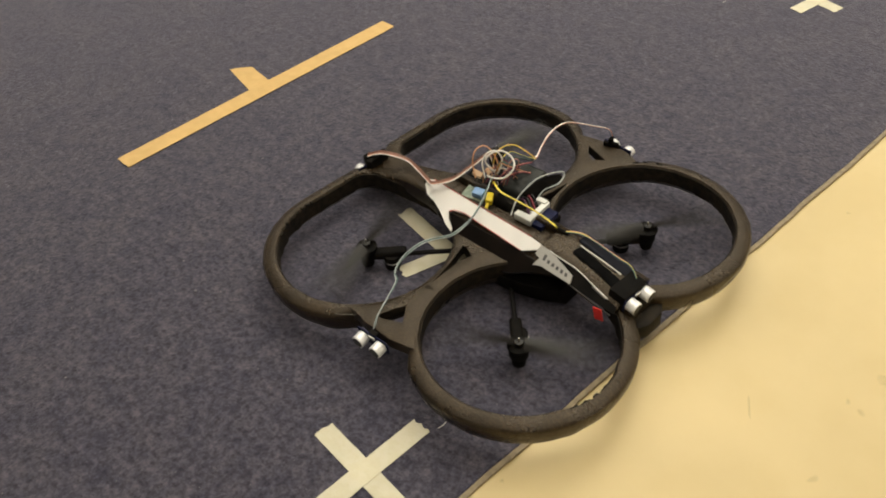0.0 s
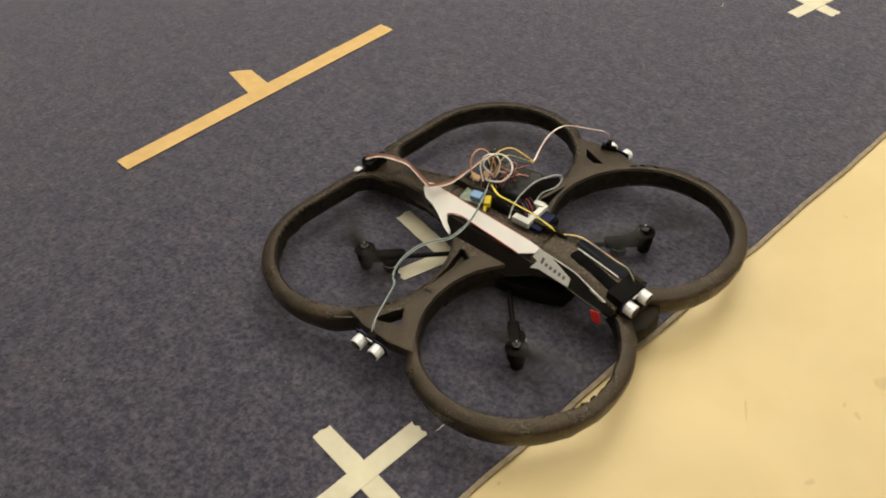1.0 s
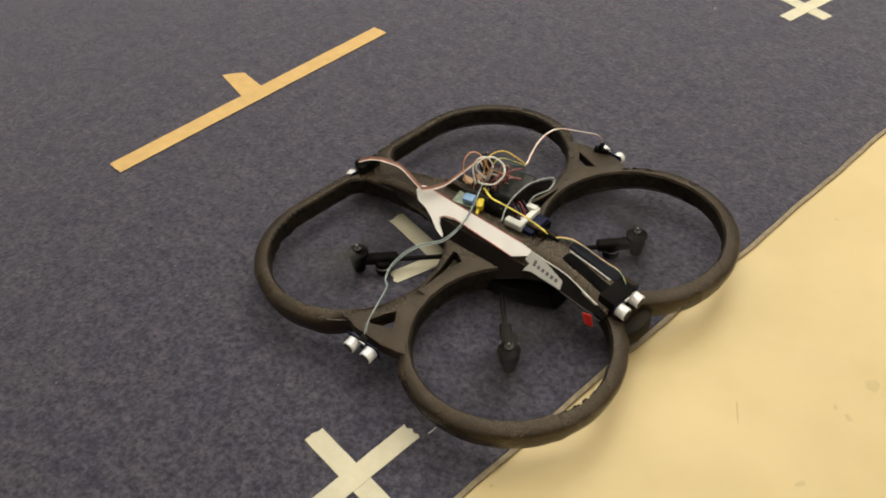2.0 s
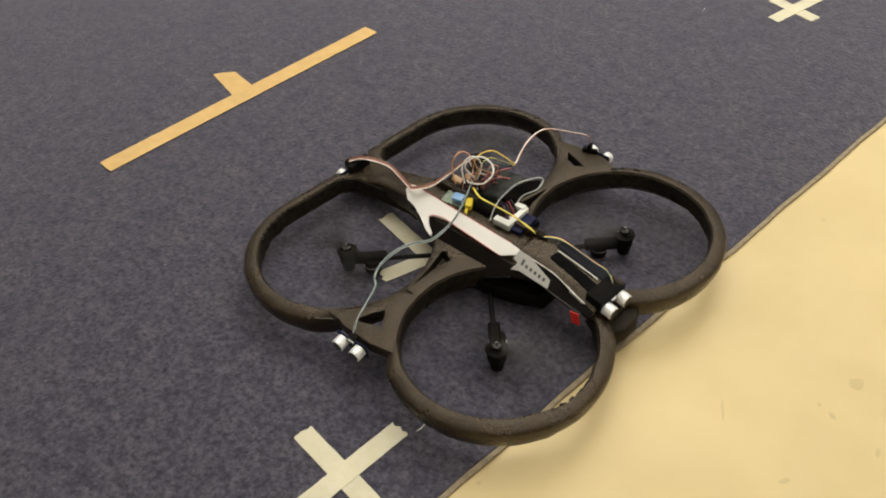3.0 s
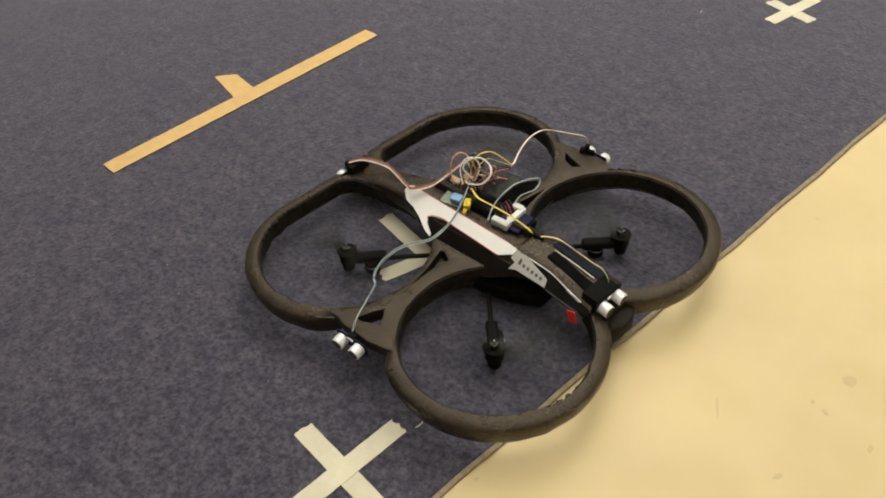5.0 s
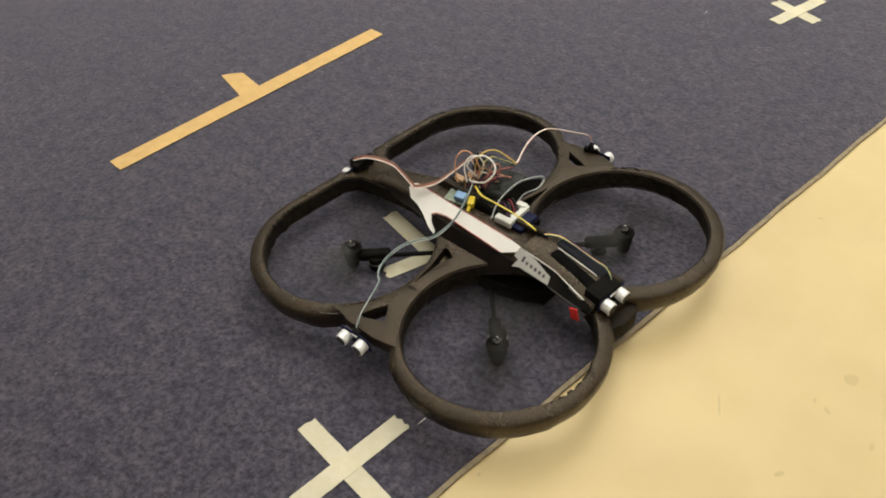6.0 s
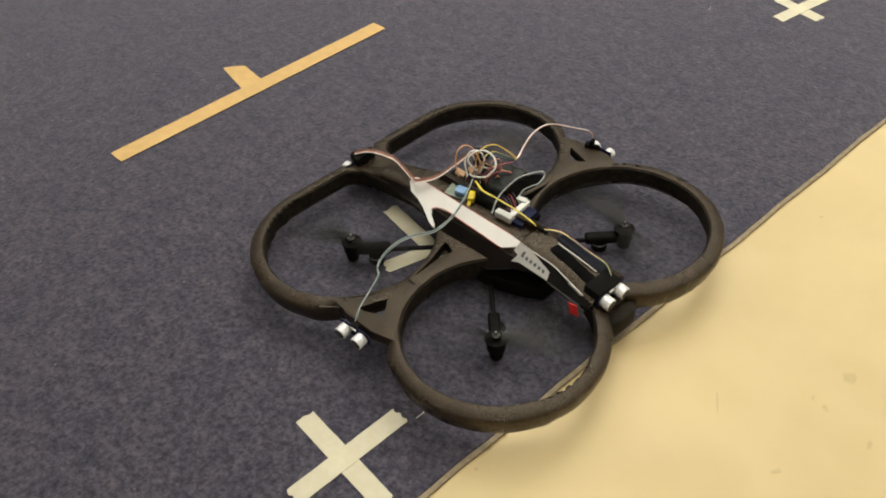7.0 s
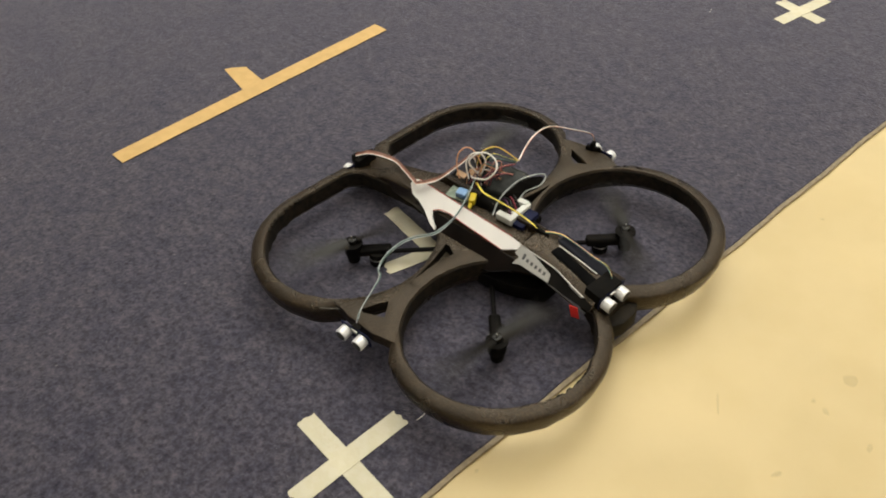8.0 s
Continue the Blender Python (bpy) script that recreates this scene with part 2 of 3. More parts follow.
def build_room():
    x0, x1, y0, y1 = ROOM
    floor = part("floor", slab([(x0, y0), (x1, y0), (x1, y1), (x0, y1)], -0.12, -0.005, 0), VINYL, smooth=False)
    tagged(floor, "cream yellow vinyl floor with small scuffs", "floor", kind="structure")
    ys = [y0 + 0.01 + (y1 - y0 - 0.02) * i / 640 for i in range(641)]
    edge = [(edge_x(y), y) for y in ys]
    carpet = part("carpet", slab([(x0 + 0.01, y1 - 0.01), (x0 + 0.01, y0 + 0.01)] + edge, -0.005, 0.0, 0.0015), CARPET)
    tagged(carpet, "dark blue-grey short pile carpet over the vinyl floor", "carpet", kind="structure")
    strip = [(x + 0.0005, y) for x, y in edge] + [(x + 0.007 + 0.0006 * noise.noise((0, y * 30, 0)), y) for x, y in reversed(edge)]
    trim = part("trim", slab(strip, -0.0049, -0.0010, 0.0008), BINDING)
    tagged(trim, "worn tan backing along the cut carpet edge", "trim", kind="structure")
    for name, a, b in (("wall_north", (x0, y1), (x1, y1 + 0.12)), ("wall_south", (x0, y0 - 0.12), (x1, y0)),
                       ("wall_west", (x0 - 0.12, y0), (x0, y1)), ("wall_east", (x1, y0), (x1 + 0.12, y1))):
        w = part(name, slab([a, (b[0], a[1]), b, (a[0], b[1])], -0.12, CEILING, 0), WALL, smooth=False)
        tagged(w, "plain off-white painted wall", "wall", kind="structure")
    ceil = part("ceiling", slab([(x0, y0), (x1, y0), (x1, y1), (x0, y1)], CEILING, CEILING + 0.1, 0), CEIL, smooth=False)
    tagged(ceil, "plain white ceiling", "ceiling", kind="structure")
    for lx, ly, power in LAMPS:
        lamp = tagged(new("ceiling_light"), "white ceiling light with a glowing diffuser", "light", "ceiling lights")
        lamp.location = (lx, ly, CEILING)
        part("frame", join(box((1.76, 0.02, 0.08), pose(0, 0.87, -0.04)), box((1.76, 0.02, 0.08), pose(0, -0.87, -0.04)),
                           box((0.02, 1.72, 0.08), pose(0.87, 0, -0.04)), box((0.02, 1.72, 0.08), pose(-0.87, 0, -0.04))), WHITE_PLASTIC, lamp)
        part("diffuser", box((1.72, 1.72, 0.01), pose(0, 0, -0.06)), DIFFUSER, lamp)


def strip_tape(a, b, width, rough=0.0012, z=0.0, torn=0.003):
    """A hand-torn strip of tape between two plan points."""
    a, b = Vector(a), Vector(b)
    d = (b - a).normalized()
    s = Vector((-d.y, d.x))
    n = max(6, int((b - a).length / 0.006))
    left, right = [], []
    for i in range(n + 1):
        p = a.lerp(b, i / n)
        left.append(p + s * (width / 2 + rough * 0.5 * noise.noise((*(p * 60), 1))))
        right.append(p - s * (width / 2 + rough * 0.5 * noise.noise((*(p * 60), 5))))
    enda = [a + s * width * (0.5 - k / 7) * 1.0 + d * torn * random.uniform(-1, 0.6) for k in range(1, 7)]
    endb = [b + s * width * (k / 7 - 0.5) * 1.0 + d * torn * random.uniform(-0.6, 1) for k in range(1, 7)]
    return slab([tuple(p) for p in right + endb + left[::-1] + enda], z, z + 0.0007, 0)


def tape_mark(name, strips, mat, label, group=""):
    """strips: (a, b, width); each strip a part, laid one over the other."""
    thing = tagged(new(name), label, "tape mark", group)
    for i, (a, b, w) in enumerate(strips):
        part("strip", strip_tape(a, b, w, z=0.0004 + 0.0011 * i), mat, thing, smooth=False)
    return thing


def build_marks():
    tape_mark("tape_cross", [((0.0213, -0.3355), (0.1676, -0.3482), 0.0234), ((0.1008, -0.2609), (0.0930, -0.4082), 0.0244)], TAPE,
              "cream masking tape cross stuck on dark carpet", "tape crosses")
    tape_mark("tape_cross", [((-0.1708, -0.0200), (-0.0206, -0.0473), 0.0234), ((-0.0860, -0.1077), (-0.0372, 0.0386), 0.0224)], TAPE,
              "cream masking tape cross partly under the drone", "tape crosses")
    tape_mark("tape_cross", [((-0.0548, 0.8891), (0.0398, 0.8647), 0.0244), ((-0.0177, 0.8160), (0.0077, 0.9457), 0.0244)], TAPE,
              "cream masking tape cross stuck on dark carpet", "tape crosses")
    line = tagged(new("tape_line"), "long tan tape strip with a short crossbar on carpet", "tape mark")
    part("strip", strip_tape((-0.5901, -0.2199), (-0.5740, 0.3341), 0.0332, z=0.0016, torn=0.0010), TAN_TAPE, line, smooth=False)
    part("strip", slab([(-0.6829, 0.0512), (-0.6742, 0.0649), (-0.6585, 0.0815), (-0.6303, 0.0771), (-0.5815, 0.0708), (-0.5815, 0.0274), (-0.6303, 0.0386)], 0.0004, 0.0010, 0),
         TAN_TAPE, line, smooth=False)


def blot(x, y, rx, ry, seed, turn=0.0):
    """A thin irregular patch on the vinyl."""
    pts = []
    for k in range(22):
        a = 2 * math.pi * k / 22
        r = 1 + 0.35 * noise.noise((math.cos(a) * 1.5 + seed, math.sin(a) * 1.5, seed * 3.1))
        u, v = rx * r * math.cos(a), ry * r * math.sin(a)
        pts.append((x + u * math.cos(turn) - v * math.sin(turn), y + u * math.sin(turn) + v * math.cos(turn)))
    return pts


def build_dirt():
    spots = [(0.4456, 0.1244, 0.0085, 0.0080, 0.0), (0.4437, 0.0659, 0.0030, 0.0050, 0.9), (0.3510, -0.0044, 0.0014, 0.0150, 0.55), (0.4271, 0.0708, 0.002, 0.004, 0.3),
             (0.2086, -0.2521, 0.002, 0.0025, 0.0), (0.5002, 0.0522, 0.003, 0.006, 0.2), (0.4437, -0.0424, 0.006, 0.003, 1.1), (0.2915, 0.3644, 0.003, 0.002, 0.4)]
    for i, (x, y, rx, ry, turn) in enumerate(spots):
        mark = part("floor_stain", slab(blot(x, y, rx, ry, i * 1.7, turn), -0.0046, -0.0043, 0), STAIN, smooth=False)
        tagged(mark, "faint grey-brown scuff mark on cream vinyl floor", "stain", "floor stains")
    for x, y, turn in ((-0.1352, 0.7750, 1.8), (0.1169, -0.2453, 1.5)):
        d = Vector((math.cos(turn), math.sin(turn), 0)) * 0.006
        p = Vector((x, y, 0.0012))
        fluff = part("lint", tube([p - d, p + Vector((0.001, -0.0012, 0.0006)), p + d], 0.0004, 6, 5), W_WHITE)
        tagged(fluff, "tiny pale thread lying on dark carpet", "lint", "lint")


# ---- the drone: x forward, y to its left, origin on the carpet under its middle ----
C, RI, RO, RIM = 0.127, 0.113, 0.132, 0.0740
SIDES = [(1, -1), (1, 1), (-1, 1), (-1, -1)]
CENTRES = [(0.1253, -0.1235), (0.1238, 0.1186), (-0.1233, 0.1236), (-0.1255, -0.1285)]


def leaned(bm):
    """The foam hull sits a little nose-up on the chassis."""
    for v in bm.verts:
        v.co.z += 0.0153 * v.co.x
    return bm


def guard_ring(cx, cy, seed, corner=None, shade_band=False, torn=None):
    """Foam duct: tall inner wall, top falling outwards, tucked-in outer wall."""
    # thin band over the inner wall; its dark colour carries the shade there
    if shade_band:
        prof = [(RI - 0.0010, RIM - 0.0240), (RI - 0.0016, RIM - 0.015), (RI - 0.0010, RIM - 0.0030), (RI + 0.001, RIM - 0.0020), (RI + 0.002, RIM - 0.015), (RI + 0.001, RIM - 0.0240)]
    else:
        prof = [(RI, RIM - 0.0245), (RI - 0.0008, RIM - 0.015), (RI, RIM - 0.0022), (RI + 0.0014, RIM - 0.0004), (RI + 0.005, RIM), (RI + 0.010, RIM - 0.0012),
                (RO - 0.0030, RIM - 0.0036), (RO - 0.0008, RIM - 0.0054), (RO, RIM - 0.0085), (RO - 0.0010, RIM - 0.018), (RO - 0.0040, RIM - 0.028), (RO - 0.0072, RIM - 0.0345),
                (RO - 0.0105, RIM - 0.0350)]
    bm = bmesh.new()
    segs, loops = 128, []
    for i in range(segs):
        a = 2 * math.pi * i / segs
        loop = []
        for r, z in prof:
            # the rear rings run to a rounded corner towards the tail
            off = abs((math.degrees(a) - corner + 180) % 360 - 180) if corner is not None else 99
            s = 1 / math.cos(radians(40 - max(off, 5))) if off < 40 else 1.0
            # thinner where the side web joins the two rings
            to_web = abs((math.degrees(a) - (0 if cx < 0 else 180) + 180) % 360 - 180)
            thin = min(max((62 - to_web) / 24, 0), 1)
            rr = r + (min(r, RI + 0.0035) - r) * thin
            # foam torn away along the inner edge of the front ring
            if torn and r < RI + 0.004:
                bite = max(0.0, 1 - abs((math.degrees(a) - torn + 180) % 360 - 180) / 22) ** 0.5
                rr += bite * (0.0048 + 0.0022 * noise.noise((a * 30, z * 200, 3)))
            rr *= s
            v = Vector((cx + rr * math.cos(a), cy + rr * math.sin(a), z))
            if z < RIM - 0.0235 and r < RI + 0.003:
                v += 0.0022 * noise.noise_vector(v * 110)
            v += 0.0007 * noise.noise_vector(v * 45 + Vector((seed,) * 3)) + 0.0005 * noise.noise_vector(v * 170)
            loop.append(bm.verts.new(v))
        loops.append(loop)
    n = len(prof)
    for i in range(segs):
        a, b = loops[i], loops[(i + 1) % segs]
        for k in range(n):
            bm.faces.new((a[k], a[(k + 1) % n], b[(k + 1) % n], b[k]))
    return bm


def arc_pts(cx, cy, r, a0, a1, n=12):
    return [(cx + r * math.cos(radians(a0 + (a1 - a0) * i / n)), cy + r * math.sin(radians(a0 + (a1 - a0) * i / n))) for i in range(n + 1)]


def gusset(side):
    """Foam web between the two rings of one flank, from the body to the sensor seat, with its two triangular cut-outs."""
    r = RI + 0.003
    (fx, fy), (bx, by) = (CENTRES[0], CENTRES[3]) if side < 0 else (CENTRES[1], CENTRES[2])
    back = arc_pts(bx, by, r, 62 * -side, 54 * side, 32)[::-1]
    ahead = arc_pts(fx, fy, r, 180 + 62 * side, 180 - 54 * side, 32)
    seat = [(0.034, 0.2225), (0.022, 0.2255), (-0.022, 0.2255), (-0.034, 0.2225)]
    out = back + [(-0.066, 0.018 * side), (0.066, 0.018 * side)] + ahead + [(x, y * side) for x, y in seat]
    if side < 0:
        inner = [(-0.0206, -0.0591), (-0.0158, -0.0579), (-0.0004, -0.0658), (-0.0056, -0.0811), (-0.0058, -0.1278), (-0.0110, -0.0944)]
        outer = [(-0.0021, -0.1772), (-0.0105, -0.1917), (-0.0168, -0.2079), (-0.0113, -0.2093), (0.0138, -0.1988), (0.0059, -0.1876)]
    else:
        inner = [(-0.0085, 0.0580), (0.0150, 0.0530), (0.0080, 0.0850), (0.0045, 0.1200), (-0.0020, 0.0850)]
        outer = [(-0.0235, 0.2054), (0.0136, 0.1918), (-0.0007, 0.182), (-0.0133, 0.1908)]
    return slab(out, RIM - 0.015, RIM - 0.0002, 0.0012, [inner, outer])


def tail_spine():
    """Foam ridge that falls from the back of the body to the tail and widens there between the two ring corners."""
    bm = bmesh.new()
    loops = []
    for x, hw, top in ((-0.088, 0.034, 0.0935), (-0.105, 0.029, 0.0920), (-0.125, 0.0245, 0.0890), (-0.150, 0.0210, 0.0842), (-0.175, 0.0195, 0.0790), (-0.200, 0.0215, 0.0728),
                       (-0.222, 0.0280, 0.0675), (-0.240, 0.0330, 0.0642), (-0.2495, 0.0320, 0.0632), (-0.2525, 0.0290, 0.0610)):
        half = [(hw - 0.004, top - 0.030), (hw, top - 0.020), (hw, top - 0.003), (hw - 0.0030, top), (hw * 0.4, top + 0.0012)]
        row = [(-a, b) for a, b in half] + [(a, b) for a, b in reversed(half)]
        loops.append([bm.verts.new(Vector((x, y, z)) + 0.0006 * noise.noise_vector(Vector((x, y, z)) * 70)) for y, z in row])
    n = len(loops[0])
    for a, b in zip(loops, loops[1:]):
        for k in range(n):
            bm.faces.new((a[k], a[(k + 1) % n], b[(k + 1) % n], b[k]))
    bm.faces.new(loops[0])
    bm.faces.new(loops[-1])
    return bm


def pod_shell():
    """Foam body: steep flanks, sloping shoulders, a sunken deck towards the tail."""
    bm = bmesh.new()
    loops = []
    for i in range(31):
        x = -0.100 + 0.290 * i / 30
        fall = 0.0115 * max(0.0, (x - 0.085) / 0.105)
        k = min(max((x - 0.025) / 0.055, 0.0), 1.0)
        b = min(max((-0.026 - x) / 0.030, 0.0), 1.0)
        low = min(0.061 + max(0.022 * k, 0.021 * b), 0.0840 - fall * 0.9)
        half = [(0.028 - 0.012 * b, low), (0.0420 - 0.0085 * k - 0.0080 * b, low + 0.0005), (0.0410 - 0.0062 * k - 0.0075 * b, low + 0.004), (0.0345, 0.0895 - fall * 0.9), (0.0175, 0.1030 - fall), (0.0130, 0.1040 - fall), (0.0110, 0.094 if x < 0.066 else 0.1040 - fall)]
        row = [(-a, b) for a, b in half] + [(a, b) for a, b in reversed(half)]
        loop = []
        for y, z in row:
            v = Vector((x, y, z))
            loop.append(bm.verts.new(v + 0.0006 * noise.noise_vector(v * 70)))
        loops.append(loop)
    n = len(loops[0])
    for a, b in zip(loops, loops[1:]):
        for k in range(n):
            bm.faces.new((a[k], a[(k + 1) % n], b[(k + 1) % n], b[k]))
    bm.faces.new(loops[0])
    bm.faces.new(loops[-1])
    return bm


SHOULDER = Vector((0, -0.573, 0.819))


def on_side(x, z, out=0.0008):
    """A point on the sloping shoulder of the body, on the -y side."""
    return Vector((x, -0.165 + 1.43 * z, z)) + SHOULDER * out


def side_plate(outline, thick=0.0012, out=0.001):
    """A thin plate on the flank, from an (x, z) outline."""
    bm = bmesh.new()
    vs = [bm.verts.new(on_side(x, z, out)) for x, z in outline]
    bm.faces.new(vs)
    r = bmesh.ops.extrude_face_region(bm, geom=bm.faces[:])
    d = -SHOULDER * thick
    for v in r["geom"]:
        if isinstance(v, bmesh.types.BMVert):
            v.co += d
    bmesh.ops.triangulate(bm, faces=[f for f in bm.faces if len(f.verts) > 4])
    return bm


def sensor(parent, m):
    """Ultrasonic sensor: small upright board facing +x of m, two cans, pins."""
    board = part("sensor_board", box((0.0016, 0.045, 0.020), m, 0.0004, 1), BOARD, parent, "dark blue circuit board of an ultrasonic sensor")
    for s in (-1, 1):
        can = cyl(0.0080, 0.0125, m @ pose(0.0071, 0.013 * s, 0.0, 0, 90, 0), 0.0007, 28)
        part("transducer", can, CAN, board, "bright aluminium ultrasonic transducer can")
        rim = cyl(0.0066, 0.0008, m @ pose(0.0134, 0.013 * s, 0.0, 0, 90, 0), 0.0002, 24)
        part("mesh", rim, MESH, board, "dark mesh face of the transducer")
    part("header", box((0.006, 0.0105, 0.0026), m @ pose(-0.003, 0, 0.0095), 0.0004, 1), BLACK, board)
    part("crystal", box((0.003, 0.010, 0.004), m @ pose(0.0022, 0, 0.0065), 0.001, 2), SILVER, board)
    return board


def blade_mesh(sign):
    """Twisted propeller blade, 100 mm from hub to tip, along +x."""
    bm = bmesh.new()
    loops = []
    for i in range(15):
        t = i / 14
        x = 0.006 + 0.094 * t
        chord = 0.008 + 0.013 * math.sin(math.pi * min(1, 0.12 + 0.95 * t) ** 0.8)
        chord *= 1 if t < 0.93 else 0.75
        tw = -radians(26 - 17 * t) * sign
        loop = []
        for u, h in ((-0.45, 0), (-0.2, 0.0011), (0.15, 0.0013), (0.55, 0), (0.15, -0.0004), (-0.2, -0.0004)):
            y = chord * u * sign
            loop.append(bm.verts.new((x, y * math.cos(tw) - h * math.sin(tw), y * math.sin(tw) + h * math.cos(tw))))
        loops.append(loop)
    for a, b in zip(loops, loops[1:]):
        for k in range(6):
            bm.faces.new((a[k], a[(k + 1) % 6], b[(k + 1) % 6], b[k]))
    bm.faces.new(loops[0])
    bm.faces.new(loops[-1])
    return bm


def wires(name, parent, pts, mats, r=0.0006, spread=(0, 0, 1), label="", loose=0.0002):
    """A cable of one or more insulated wires side by side: each wire a part."""
    made = []
    for path, mat in zip(ribbon([Vector(p) for p in pts], len(mats), r, Vector(spread), loose), mats):
        made.append(part(name, tube(path, r, 7, 9), mat, parent, label))
    return made


PROPS = []


def build_drone():
    drone = tagged(new("quadcopter_drone"), "black foam-hulled quadcopter with wired ultrasonic sensors standing on carpet", "drone")
    drone.location.z = -0.0200

    # foam hull
    hull = part("hull", pod_shell(), FOAM, drone, "dark brown foam body of the hull")
    for i, ((sx, sy), (cx, cy)) in enumerate(zip(SIDES, CENTRES)):
        corner = (218 if sy > 0 else 137) if sx < 0 else None
        torn = -6 if i == 0 else None
        part("guard_ring", leaned(guard_ring(cx, cy, i * 7.3, corner, False, torn)), FOAM, hull, "worn dark foam propeller guard ring")
        part("ring_shade_band", leaned(guard_ring(cx, cy, i * 7.3, corner, True, torn)), DARK_SHADE_FOAM, hull, "inner wall of the guard ring with shade painted in near-black")
    bx, by = CENTRES[3]
    part("edge_tape", leaned(tube([(bx + 0.1272 * math.cos(radians(a)), by + 0.1272 * math.sin(radians(a)), RIM - 0.0040) for a in range(-64, -20, 4)], 0.0005, 6, 3)), EDGE, hull,
         "thin pale edge on the foam ring")
    # dark slivers: torn chips with the shade of each notch in the colour
    for x, y, a in ((0.0498, 0.2124, 60), (0.0601, 0.2207, 20), (0.0761, 0.2286, 10)):
        part("torn_chip", leaned(box((0.009, 0.0022, 0.0014), pose(x, y, RIM - 0.0004, 0, 8, a), 0.0005)), HOLE_SHADE, hull, "small torn chip in the foam, shade of the notch painted dark")
    for k in range(14):
        a, rr = radians(-26 + 2.9 * k + random.uniform(-1.5, 1.5)), RI + 0.0042 - random.uniform(0.0000, 0.0022)
        crumb = box((0.005, random.uniform(0.003, 0.007), 0.005), pose(CENTRES[0][0] + rr * math.cos(a), CENTRES[0][1] + rr * math.sin(a), RIM - 0.0055, random.uniform(-20, 20), 0, math.degrees(a)), 0.0012, 2)
        part("torn_edge", leaned(crumb), DARK_SHADE_FOAM, hull, "small torn lump on the inner edge of the foam ring")
    # nicks along the inner edge of the rear ring
    for a in (178, 182, 185, 192, 199, 203, 209, 214):
        t, rr = radians(a + random.uniform(-1, 1)), RI + random.uniform(-0.0006, 0.0012)
        nick = box((0.0045, random.uniform(0.003, 0.007), 0.003), pose(bx + rr * math.cos(t), by + rr * math.sin(t), RIM - 0.0012, random.uniform(-20, 20), 0, a), 0.0008, 2)
        part("torn_edge", leaned(nick), DARK_SHADE_FOAM, hull, "small torn lump on the inner edge of the foam ring")
    for side in (-1, 1):
        web = part("web", leaned(gusset(side)), FOAM, hull, "foam web with two triangular cut-outs")
        # cut-out walls take the dark foam: shade painted inside the holes
        web.data.materials.append(DARK_SHADE_FOAM)
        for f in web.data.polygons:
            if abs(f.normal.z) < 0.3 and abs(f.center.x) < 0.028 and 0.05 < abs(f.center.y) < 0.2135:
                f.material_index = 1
    part("tail_spine", tail_spine(), FOAM, hull, "foam ridge falling to the tail")
    r = RO - 0.008
    front = [(0.205, -0.034), (0.205, 0.034)] + arc_pts(*CENTRES[1], r, -56, -100, 8) + arc_pts(*CENTRES[0], r, 100, 56, 8)
    part("web", leaned(slab(front, RIM - 0.032, RIM - 0.006, 0.003)), FOAM, hull, "foam web under the nose")
    # block in the dark foam fills the black area below the nose sensor
    block = [(0.200, -0.030), (0.216, -0.026), (0.223, -0.012), (0.223, 0.012), (0.216, 0.026), (0.200, 0.030)]
    part("web", leaned(slab(block, RIM - 0.036, RIM - 0.014, 0.003)), DARK_SHADE_FOAM, hull, "dark foam joint between the two front rings")

    # flank: white stripe with tail fin, dark panel, grey sticker
    flank = bmesh.new()
    rim = [(-0.062, 0.0895), (0.085, 0.0900), (0.188, 0.0790)] + [(0.1883, 0.0788), (0.1585, 0.081), (0.1331, 0.0842), (0.1131, 0.0863), (0.0969, 0.0839), (0.0777, 0.0782), (0.0523, 0.0659), (0.0343, 0.0609), (0.0073, 0.0608), (-0.0246, 0.0646), (-0.048, 0.0701)]
    near = [flank.verts.new((x, -0.0362 - (0.0895 - z) * 0.65, z)) for x, z in rim]
    far = [flank.verts.new((x, -0.0340 - (0.0895 - z) * 0.65, z)) for x, z in rim]
    flank.faces.new(near)
    flank.faces.new(far[::-1])
    for k in range(len(rim)):
        flank.faces.new((near[k], far[k], far[(k + 1) % len(rim)], near[(k + 1) % len(rim)]))
    bmesh.ops.recalc_face_normals(flank, faces=flank.faces[:])
    part("side_panel", flank, FLANK, hull, "dark panel under the white stripe", smooth=False)
    stripe = part("stripe", side_plate([(-0.1176, 0.0991), (-0.1168, 0.1034), (-0.1085, 0.1052), (-0.045, 0.104), (0.0145, 0.1033), (0.0569, 0.1028), (0.0725, 0.1018), (0.0717, 0.0973), (0.0534, 0.0914), (0.0185, 0.0924), (-0.0165, 0.0934), (-0.0421, 0.0939), (-0.0597, 0.0919), (-0.0641, 0.0897), (-0.0601, 0.0858), (-0.0471, 0.0806), (-0.0462, 0.0783), (-0.0574, 0.0806), (-0.0764, 0.0872), (-0.0923, 0.0913), (-0.1062, 0.093)],
                                       0.0030, 0.0016), WHITE, hull, "glossy white stripe with a thin red outline")
    part("red_outline", tube([on_side(x, z, 0.0018) for x, z in [(-0.0636, 0.0902), (-0.0559, 0.0929), (-0.0405, 0.0943), (-0.0164, 0.0934), (0.0186, 0.0924), (0.0529, 0.0912)]], 0.0006, 6, 8), RED_LINE, stripe, "thin red line")
    part("red_outline", tube([on_side(x, z, 0.0016) for x, z in [(-0.1088, 0.1055), (-0.0453, 0.1044), (0.0142, 0.1037), (0.0566, 0.1031)]], 0.0005, 6, 8), RED_LINE, stripe, "thin red line")
